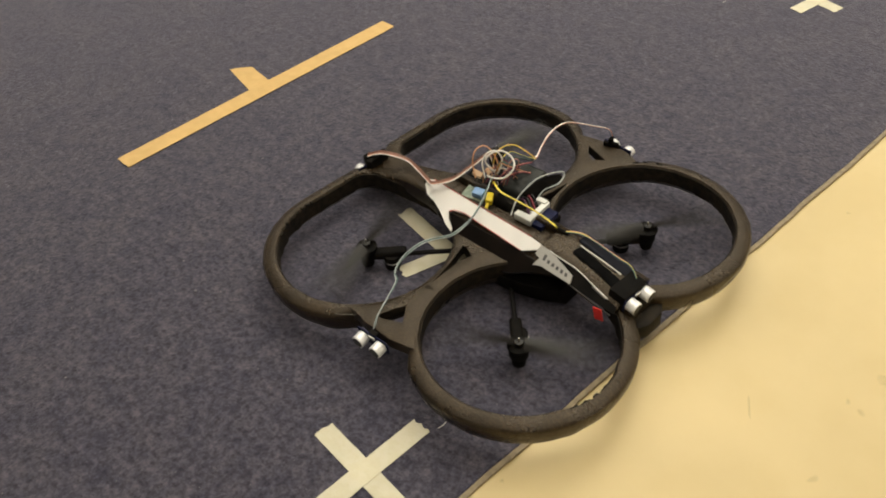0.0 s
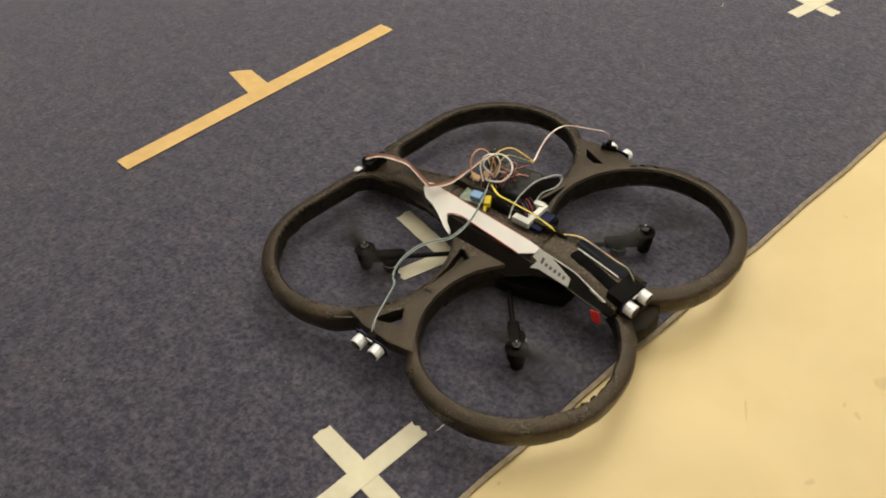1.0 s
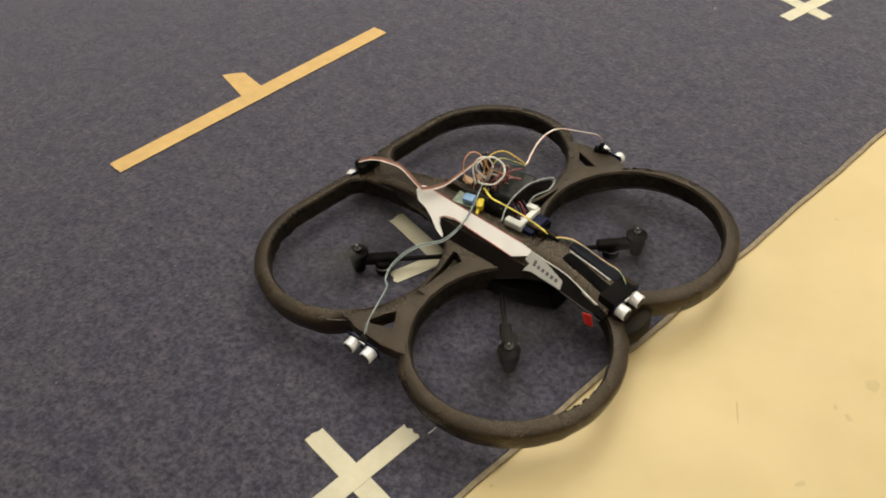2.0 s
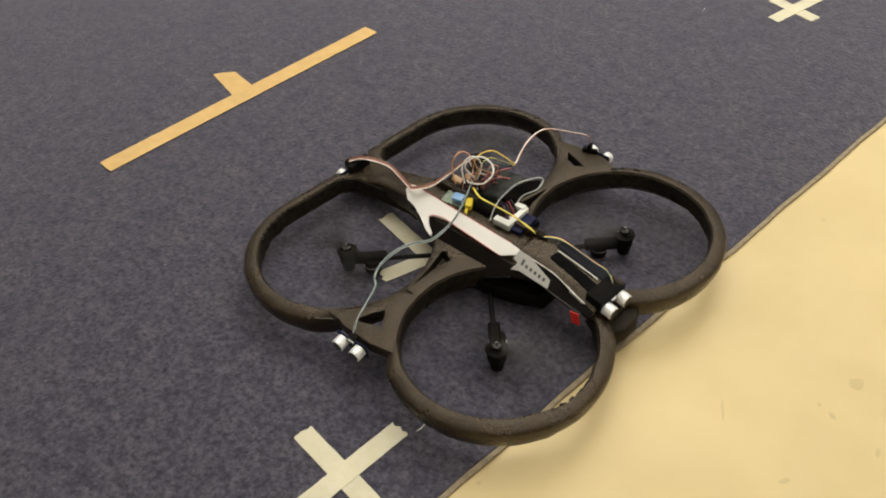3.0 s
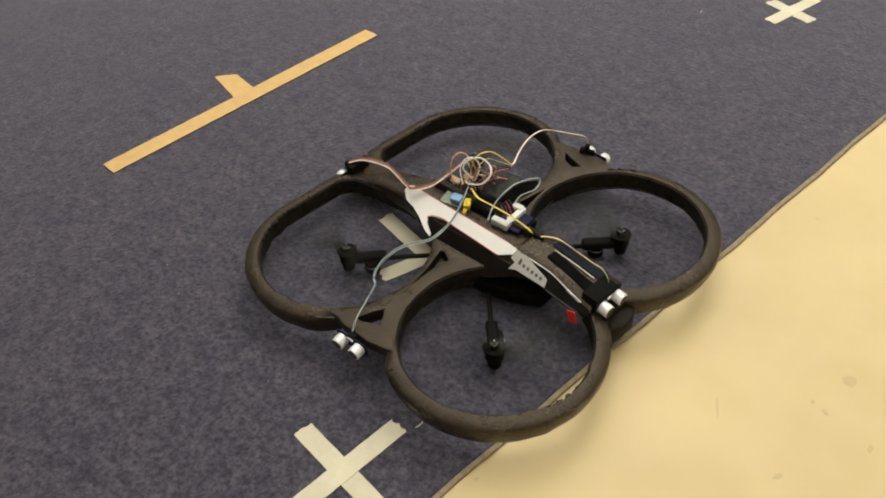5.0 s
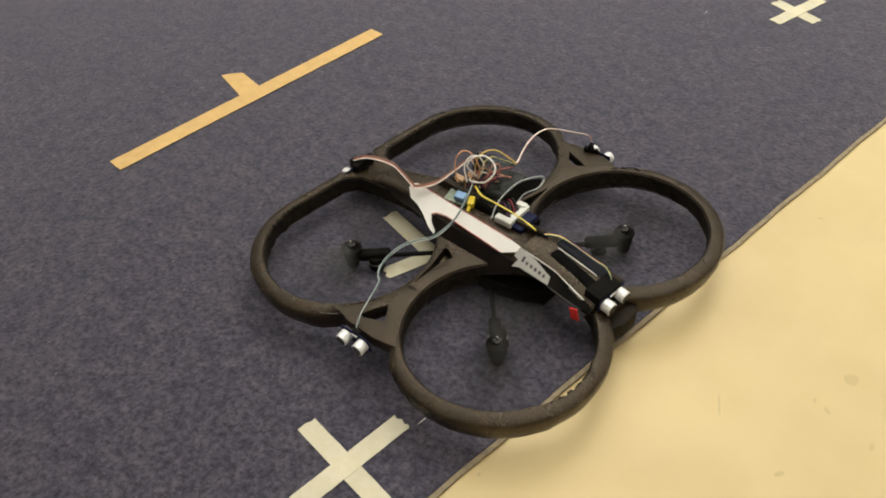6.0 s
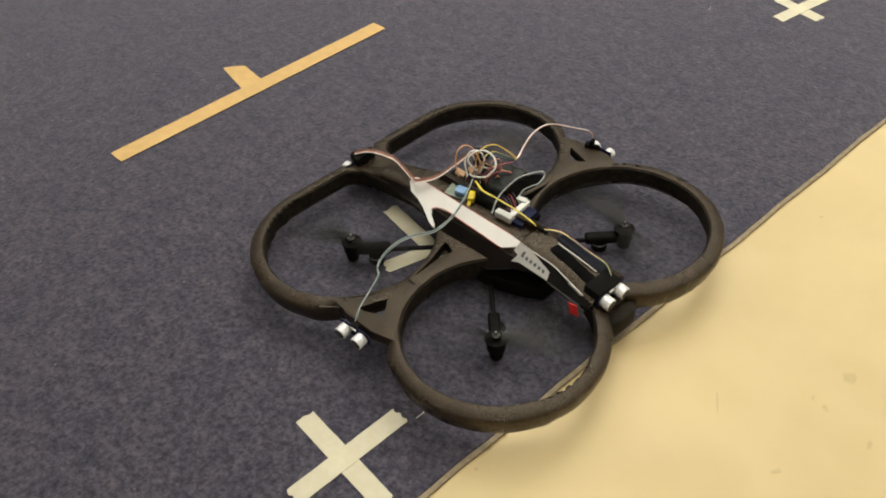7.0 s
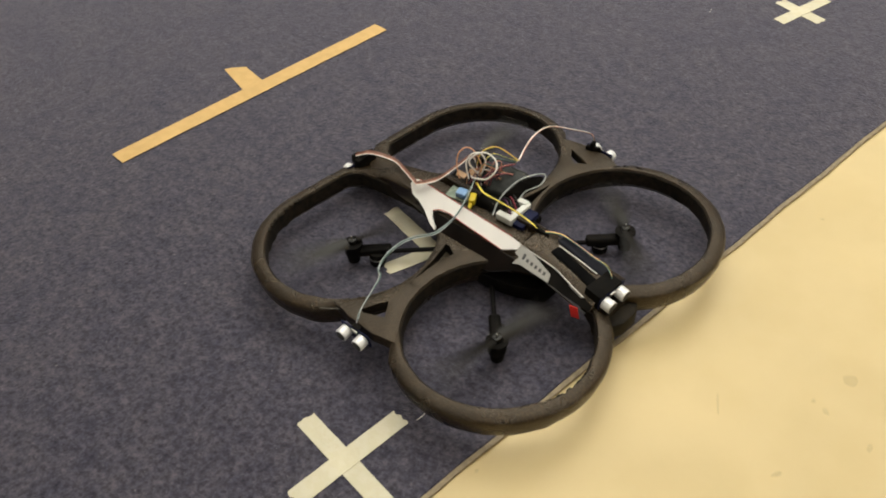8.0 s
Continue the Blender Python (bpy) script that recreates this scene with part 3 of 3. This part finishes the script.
    # the grey also stands in for the shade of a steeper face
    badge = part("badge", side_plate([(0.0729, 0.1015), (0.0963, 0.0996), (0.1271, 0.0939), (0.1299, 0.088), (0.1051, 0.0885), (0.0853, 0.0889), (0.076, 0.087), (0.0793, 0.0931), (0.0714, 0.0945)], 0.0018, 0.0014), GREY_STICKER_SHADE, hull, "sticker with dark print, its grey also standing in for shade")
    for i in range(6):
        x, z, tall = 0.0839 + i * 0.00691, 0.0931 + i * -0.00043, 0.0024 if i else 0.0042
        part("print", side_plate([(x, z), (x + 0.0036, z), (x + 0.0030, z + tall), (x - 0.0006, z + tall)], 0.0004, 0.0018), PRINT, badge, smooth=False)
    trim = [(0.0571, -0.0199, 0.1021), (0.0912, -0.0217, 0.1008), (0.1246, -0.0215, 0.0968), (0.1488, -0.0250, 0.0918), (0.1757, -0.0290, 0.0862)]
    part("trim_strip", tube(trim, 0.0009, 8, 8), SILVER, hull, "thin silver trim along the body")
    cover = bmesh.new()
    for a, b in zip(trim[1:], trim[2:] + [(0.1895, -0.0312, 0.0832)]):
        (ax, ay, az), (bx2, by2, bz) = a, b
        edge = [(x, -0.0380, 0.0893 - 0.1 * max(0.0, x - 0.085)) for x in (ax, bx2)]
        quad = [(ax, ay, az - 0.0002), (bx2, by2, bz - 0.0002), edge[1], edge[0]]
        up = [cover.verts.new(p) for p in quad]
        dn = [cover.verts.new((x, y + 0.001, z - 0.0015)) for x, y, z in quad]
        cover.faces.new(up)
        cover.faces.new(dn[::-1])
        for k in range(4):
            cover.faces.new((up[k], dn[k], dn[(k + 1) % 4], up[(k + 1) % 4]))
    part("side_panel", cover, BLACK, hull, "dark panel below the silver trim", smooth=False)
    part("clip", box((0.022, 0.0030, 0.0012), pose(0.163, -0.0285, 0.0885, 35, 11, -8), 0.0005), SILVER, hull, "small silver clip")

    # nose: battery slot, rail, bracket
    # solid block; the dark of an open slot is painted on it
    part("battery_slot_shade", box((0.074, 0.0175, 0.010), pose(0.1430, -0.0048, 0.0950, 0, 7, -9), 0.005, 3), HOLE_SHADE, hull, "rounded block painted black as the shade in an open slot")
    part("rail", tube([(0.1078, 0.0092, 0.1012), (0.1385, 0.0070, 0.0990), (0.1690, 0.0045, 0.0960)], 0.0011, 8, 4), SILVER, hull, "silver rail beside the slot")
    part("cover", box((0.074, 0.018, 0.010), pose(0.1385, 0.0182, 0.0953, 0, 7, -5), 0.003, 3), NAVY, hull, "flat navy cover beside the slot")
    part("bracket", box((0.023, 0.040, 0.042), pose(0.1840, -0.0055, 0.0775, 0, 6, -4), 0.0015), BLACK, drone, "matt black sensor bracket on the nose")
    part("marker_tape", box((0.0120, 0.0016, 0.0170), pose(0.1738, -0.0436, 0.0725, 0, -14, 0), 0.0004, 1), RED, drone, "red tape marker")

    # black plastic underbody
    belly = bmesh.new()
    loops = []
    for i in range(25):
        t = i / 24
        x = -0.060 + 0.170 * t
        w = 0.056 * math.sin(math.pi * (0.10 + 0.80 * t)) ** 0.55
        loops.append([belly.verts.new((x, y * w, z)) for y, z in ((-1, 0.056), (-1.03, 0.050), (-0.95, 0.034), (-0.6, 0.0235), (0.6, 0.0235), (0.95, 0.034), (1.03, 0.050), (1, 0.056))])
    for a, b in zip(loops, loops[1:]):
        for k in range(8):
            belly.faces.new((a[k], a[(k + 1) % 8], b[(k + 1) % 8], b[k]))
    belly.faces.new(loops[0])
    belly.faces.new(loops[-1])
    # bead added to catch a highlight along the side panel's lower edge
    glint_bead = tube([(0.0343, -0.0552, 0.0609), (0.0523, -0.0519, 0.0659), (0.0777, -0.0439, 0.0782)], 0.0007, 8, 8)
    chassis = part("underbody", belly, BLACK, drone, "black plastic underbody")
    part("rim", glint_bead, GLOSS, chassis, "thin glossy bead added along the lower edge of the side panel")
    for sx in (-1, 1):
        for sy in (-1, 1):
            part("foot", cyl(0.006, 0.0040, pose(0.02 + sx * 0.045, sy * 0.022, 0.0223), 0.0006, 16, 0.008), BLACK, chassis)

    # arms, motors, propellers
    for i, (sx, sy) in enumerate(SIDES):
        ang = math.degrees(math.atan2(sy, sx))
        m = pose(0, 0, 0, 0, 0, ang)
        tip = C * math.sqrt(2)
        arm = part("arm", tube([m @ Vector((0.045, 0, 0.040)), m @ Vector((tip - 0.03, 0, 0.040))], 0.0032, 12, 2), CARBON, drone, "thin dark carbon tube arm")
        mount = join(box((0.058, 0.015, 0.013), m @ pose(tip - 0.022, 0, 0.0430), 0.004, 3), cyl(0.0115, 0.015, m @ pose(tip, 0, 0.0470), 0.0018, 24),
                     cyl(0.0082, 0.016, m @ pose(tip + 0.001, 0, 0.0345), 0.0015, 20, 0.0092))
        part("motor_mount", mount, BLACK, arm, "black plastic motor mount")
        part("motor", join(cyl(0.0105, 0.0200, m @ pose(tip - 0.031, 0.003, 0.0330), 0.0015, 24), cyl(0.0065, 0.0035, m @ pose(tip - 0.031, 0.003, 0.0217), 0.0006, 16)), BLACK, arm,
             "small black motor with a foot")
        part("motor_band", cyl(0.0112, 0.0016, m @ pose(tip - 0.031, 0.003, 0.0340), 0.0003, 24), SILVER, arm, "thin silver band")
        part("gear", cyl(0.0135, 0.0030, m @ pose(tip, 0, 0.0565), 0.0005, 36), BLACK, arm, "black reduction gear")
        prop = tagged(new("propeller"), "spinning black two-bladed propeller")
        prop.parent = drone
        spin = 1 if sx * sy > 0 else -1
        for rz in (0, 180):
            bm = blade_mesh(spin)
            bm.transform(pose(0, 0, 0, 0, 0, rz))
            part("blade", bm, BLADE, prop)
        part("propeller_hub", cyl(0.0058, 0.006, pose(0, 0, 0), 0.0012, 20), BLADE, prop)
        part("shaft", cyl(0.0010, 0.006, pose(0, 0, 0.0050), 0.0004, 12), SILVER, prop, "bright steel shaft tip")
        PROPS.append((prop, sx * C, sy * C, 0.0615, spin, i))

    # electronics on top
    deck = part("circuit_tray", box((0.150, 0.056, 0.010), pose(-0.025, 0.020, 0.0855), 0.002), BLACK, drone, "black tray that holds the electronics")
    part("battery_pack", box((0.052, 0.034, 0.018), pose(0.002, 0.040, 0.0880, 0, 0, 6), 0.005, 3), BLACK, deck, "matt black taped block")
    part("capacitor", cyl(0.0125, 0.046, pose(-0.006, 0.019, 0.0925, 0, 90, 4), 0.003, 24), BLACK, deck, "black cylinder on the tray")
    wrap = box((0.048, 0.054, 0.028), pose(-0.022, 0.060, 0.0950, 10, 4, 12), 0.008, 4)
    for v in wrap.verts:
        v.co += 0.0025 * noise.noise_vector(v.co * 55)
    part("wrapped_block", wrap, BAG, deck, "dark tape-wrapped bundle")
    board = part("controller_board", box((0.032, 0.022, 0.0016), pose(-0.056, 0.006, 0.0975, 8, 0, 10), 0.0003, 1), GREEN, deck, "pale green circuit board")
    part("trimmer", box((0.0150, 0.0120, 0.0090), pose(-0.048, 0.003, 0.1040, 8, 0, 12), 0.0015), BLUE, board, "pale blue component")
    part("yellow_plug", box((0.0085, 0.0150, 0.0090), pose(-0.0325, 0.006, 0.1010, 6, 0, 30), 0.0012), YELLOW, board, "yellow plug")
    part("yellow_plug", box((0.0040, 0.0090, 0.0060), pose(-0.0290, -0.003, 0.0965, 20, 0, 25), 0.001), YELLOW, board, "yellow plug")
    for x, y, z, a in ((-0.0660, 0.0210, 0.1150, 20), (-0.0530, 0.0300, 0.1185, -35)):
        part("pin_plug", box((0.0130, 0.0080, 0.0050), pose(x, y, z, 15, 20, a), 0.0010), COPPER, board, "tan pin header plug")
    for k in range(5):
        part("pin", cyl(0.0009, 0.016, pose(-0.048 + 0.004 * k, 0.024 + 0.002 * k, 0.1090, 10 * k - 20, 14, 0), 0.0002, 8), (BLACK, W_RED, PURPLE, BLACK, W_BROWN)[k], board)
    m = pose(0.0290, 0.0225, 0.1010, 0, 0, 4)
    socket = part("power_plug", join(box((0.0080, 0.0440, 0.0090), m @ pose(0.003, 0, 0), 0.0010), box((0.0150, 0.0085, 0.0110), m @ pose(-0.0035, 0.0180, 0.0008), 0.0014),
                                     box((0.0220, 0.0095, 0.0100), m @ pose(-0.0070, -0.0172, 0.0003), 0.0014), box((0.0060, 0.0030, 0.0080), m @ pose(-0.0015, -0.005, -0.0005), 0.0008)),
                  WHITE_PLASTIC, deck, "white plastic balance plug")
    for k in range(4):
        part("plug_wire", tube([(0.028, 0.012 + 0.006 * k, 0.102), (0.014, 0.020 + 0.005 * k, 0.112), (-0.002, 0.030 + 0.004 * k, 0.102)], 0.0013, 7, 6),
             (PURPLE, W_BLACK, W_RED, W_BLACK)[k], socket)
    part("blue_module", box((0.018, 0.036, 0.008), pose(0.0420, 0.0230, 0.0960, 0, 0, 4), 0.001), BOARD, deck, "dark blue module")
    part("sleeve", tube([(0.066, 0.0110, 0.1095), (0.079, 0.0110, 0.1060), (0.088, 0.013, 0.1045)], 0.0026, 10, 6), BLACK, drone, "black tape sleeve on the cable")

    # sensors at the four sides
    part("cable_plug", box((0.008, 0.013, 0.013), pose(-0.2425, -0.0140, 0.0765, 0, 10, 0), 0.001), BLACK, drone, "black cable plug")
    sensor(drone, pose(0.1955, -0.0040, 0.0845, 0, 8, -2))
    sensor(drone, pose(0.0020, -0.2340, 0.0660, 0, 6, -86))
    sensor(drone, pose(0.0080, 0.2290, 0.0650, 0, 4, 88))
    sensor(drone, pose(-0.2375, -0.0140, 0.0620, 0, 4, 178))
    part("tape_patch", box((0.011, 0.036, 0.026), pose(-0.2330, -0.006, 0.0690, 0, 0, 4), 0.003, 2), BLACK, drone, "black tape holding the sensor")
    part("tape_patch", join(box((0.022, 0.006, 0.009), pose(0.001, 0.2235, 0.0755, 0, 0, 20), 0.002, 2), box((0.006, 0.010, 0.014), pose(0.000, 0.2240, 0.0800, 0, 0, 10), 0.002, 2)), BLACK, drone, "black tape holding the sensor")

    # wiring
    wires("sensor_cable", drone, [(-0.243, -0.015, 0.082), (-0.219, -0.005, 0.092), (-0.183, 0.005, 0.092), (-0.147, -0.008, 0.100), (-0.114, -0.022, 0.108),
                                  (-0.100, -0.026, 0.112), (-0.081, -0.008, 0.118), (-0.070, 0.018, 0.130), (-0.060, 0.037, 0.140), (-0.050, 0.036, 0.122)],
          [W_WHITE, W_PINK, W_BROWN, W_BROWN, W_BROWN], 0.0008, (-0.55, 0.75, 0.1), "brown and white ribbon cable")
    wires("jumper_wire", drone, [(-0.058, 0.009, 0.120), (-0.068, 0.015, 0.135), (-0.068, 0.019, 0.150), (-0.065, 0.030, 0.155), (-0.057, 0.036, 0.150), (-0.043, 0.035, 0.135),
                                 (-0.043, 0.032, 0.115)], [W_PINK, W_ORANGE], 0.0008, (0.5, -0.5, 0.2), "looped orange wire")
    wires("jumper_wire", drone, [(-0.046, 0.031, 0.122), (-0.053, 0.023, 0.140), (-0.050, 0.030, 0.150), (-0.040, 0.041, 0.152), (-0.024, 0.041, 0.148), (-0.016, 0.033, 0.140),
                                 (-0.022, 0.022, 0.130), (-0.041, 0.019, 0.123), (-0.052, 0.024, 0.118)], [W_WHITE], 0.0012, label="looped white wire")
    wires("jumper_wire", drone, [(-0.050, 0.018, 0.118), (-0.058, 0.022, 0.136), (-0.056, 0.030, 0.148), (-0.048, 0.038, 0.150), (-0.040, 0.040, 0.140), (-0.040, 0.034, 0.126),
                                 (-0.046, 0.030, 0.116)], [W_WHITE], 0.0010, label="looped white wire")
    wires("jumper_wire", drone, [(-0.055, 0.037, 0.115), (-0.049, 0.038, 0.145), (-0.045, 0.049, 0.152), (-0.039, 0.062, 0.150), (-0.031, 0.072, 0.140), (-0.020, 0.083, 0.125)],
          [W_ORANGE, W_YELLOW], 0.0006, (0.5, -0.3, -0.2), "orange and yellow wires")
    wires("jumper_wire", drone, [(-0.048, 0.040, 0.112), (-0.042, 0.043, 0.138), (-0.040, 0.057, 0.141), (-0.032, 0.070, 0.132), (-0.023, 0.084, 0.122)], [W_YELLOW, W_GREEN],
          0.0006, (0.5, -0.3, -0.4), "yellow and green wires")
    wires("jumper_wire", drone, [(-0.052, 0.042, 0.110), (-0.044, 0.057, 0.130), (-0.034, 0.069, 0.127), (-0.024, 0.083, 0.120)], [W_BLUE, W_GREEN, W_BLACK], 0.0006, (0.5, -0.3, -0.5),
          "green and blue wires")
    wires("jumper_wire", drone, [(-0.043, 0.034, 0.110), (-0.034, 0.047, 0.123), (-0.028, 0.064, 0.123), (-0.024, 0.080, 0.119)], [W_RED, W_PINK, W_RED], 0.0007, (0.6, -0.2, 0.2),
          "maroon and pink wires")
    wires("jumper_wire", drone, [(-0.036, 0.030, 0.110), (-0.026, 0.044, 0.120), (-0.018, 0.052, 0.123), (-0.012, 0.062, 0.118)], [W_PINK, W_RED], 0.0008, (0.5, -0.5, 0), "pink wires")
    wires("sensor_cable", drone, [(-0.023, 0.082, 0.122), (-0.027, 0.095, 0.120), (-0.033, 0.110, 0.122), (-0.040, 0.136, 0.125), (-0.044, 0.164, 0.122), (-0.039, 0.183, 0.118),
                                  (-0.022, 0.210, 0.105), (-0.006, 0.225, 0.098), (-0.001, 0.229, 0.084)], [W_WHITE, W_WHITE, W_PINK], 0.0005, (0.5, 0.2, -0.3),
          "white and pink sensor cable")
    wires("sensor_cable", drone, [(-0.040, 0.022, 0.112), (-0.035, 0.018, 0.118), (-0.015, 0.008, 0.120), (0.009, 0.008, 0.120), (0.037, 0.009, 0.118), (0.064, 0.010, 0.112),
                                  (0.079, 0.010, 0.106)], [W_YELLOW, W_YELLOW, W_BLACK], 0.0008, (0.4, 0.4, -0.2), "yellow sensor cable")
    wires("sensor_cable", drone, [(0.079, 0.010, 0.106), (0.090, 0.016, 0.108), (0.104, 0.021, 0.108), (0.124, 0.021, 0.106), (0.154, 0.017, 0.105), (0.172, 0.016, 0.104),
                                  (0.184, 0.011, 0.100), (0.191, 0.006, 0.094)], [W_GREEN, W_YELLOW, W_YELLOW, W_PINK], 0.00065, (-0.4, 0.4, -0.1), "yellow sensor cable")
    wires("plug_lead", drone, [(0.008, 0.000, 0.100), (0.004, 0.012, 0.108), (0.004, 0.027, 0.118), (0.008, 0.050, 0.126), (0.015, 0.070, 0.126), (0.022, 0.083, 0.124),
                               (0.026, 0.083, 0.120), (0.027, 0.069, 0.116), (0.019, 0.051, 0.113), (0.016, 0.037, 0.100)], [W_GREY, W_WHITE, W_GREY], 0.0007, (0.3, -0.3, 0.5), "looped grey wire", 0.0006)
    wires("sensor_cable", drone, [(-0.044, 0.028, 0.116), (-0.041, 0.022, 0.120), (-0.032, 0.001, 0.118), (-0.023, -0.023, 0.113), (-0.018, -0.050, 0.108), (-0.024, -0.075, 0.100),
                                  (-0.042, -0.091, 0.094), (-0.051, -0.108, 0.090), (-0.050, -0.132, 0.088), (-0.042, -0.157, 0.087), (-0.030, -0.165, 0.085), (-0.019, -0.193, 0.083),
                                  (-0.009, -0.216, 0.083), (-0.002, -0.226, 0.078)], [W_GREY, W_BLUE, W_GREEN, W_GREY], 0.0006, (-0.7, 0.7, 0.2), "blue-grey sensor cable", 0.0015)
    # black strap held inside the grey loop
    strap = bmesh.new()
    loop = [(0.004, 0.027, 0.1155), (0.008, 0.050, 0.1235), (0.015, 0.070, 0.1235), (0.021, 0.081, 0.1215), (0.025, 0.081, 0.1180), (0.025, 0.069, 0.1140), (0.018, 0.051, 0.1110), (0.014, 0.037, 0.1030)]
    tops = [strap.verts.new(p) for p in loop]
    lows = [strap.verts.new((x, y, z - 0.003)) for x, y, z in loop]
    for a, b in ((0, 7), (1, 6), (2, 5)):
        strap.faces.new((tops[a], tops[a + 1], tops[b - 1], tops[b]))
        strap.faces.new((lows[a], lows[b], lows[b - 1], lows[a + 1]))
    for k in range(8):
        strap.faces.new((tops[k], lows[k], lows[(k + 1) % 8], tops[(k + 1) % 8]))
    part("strap", strap, BLACK, drone, "black fabric strap between the grey wires", smooth=False)
    # the knot of short jumper wires over the pin headers
    shades = [W_ORANGE, W_RED, PURPLE, W_BLACK, W_ORANGE, W_GREEN, W_WHITE, PURPLE, W_PINK, W_RED]
    for k, mat in enumerate(shades):
        a = Vector((-0.058 + 0.003 * k, 0.022 + 0.0016 * k, 0.104))
        b = a + Vector((random.uniform(-0.006, 0.010), random.uniform(0.000, 0.014), random.uniform(0.018, 0.036)))
        c = b + Vector((random.uniform(0.002, 0.014), random.uniform(0.004, 0.016), random.uniform(-0.010, 0.004)))
        e = Vector((-0.030 + random.uniform(-0.008, 0.010), 0.054 + random.uniform(-0.012, 0.020), 0.106))
        wires("jumper_wire", drone, [a, b, c, e], [mat], 0.0007, label="short tangled jumper wire")
    return drone


build_room()
build_marks()
build_dirt()
build_drone()


# ---- movement ----
def turns(phases, spin):
    """Angle of a propeller at each thirtieth of a second: slow at the start and the end, fast between, through the given phases."""
    angles, knots = [phases[0]], ((0, 15, 32), (15, 30, 34), (30, 210, 87), (210, 225, 34), (225, 240, 32))
    for (k0, k1, pace), goal in zip(knots, phases[1:]):
        raw = spin * pace * (k1 - k0)
        wanted = goal - angles[-1]
        step = wanted + 180 * round((raw - wanted) / 180)
        angles += [angles[-1] + step * (k - k0) / (k1 - k0) for k in range(k0 + 1, k1 + 1)]
    return angles


def motions():
    # half-turn phases at 0, 0.5, 1, 7, 7.5 and 8 s, in degrees
    phases = ((29, 110, 5, 35, 135, 81), (55, 135, 60, 158, 60, 140), (80, 20, 130, 70, 10, 100), (105, 50, 165, 18, 150, 70))
    for prop, x, y, z, spin, i in PROPS:
        walk(prop, [(k / 30, pose(x, y, z, 0, 0, a)) for k, a in enumerate(turns(phases[i], spin))])


motions()
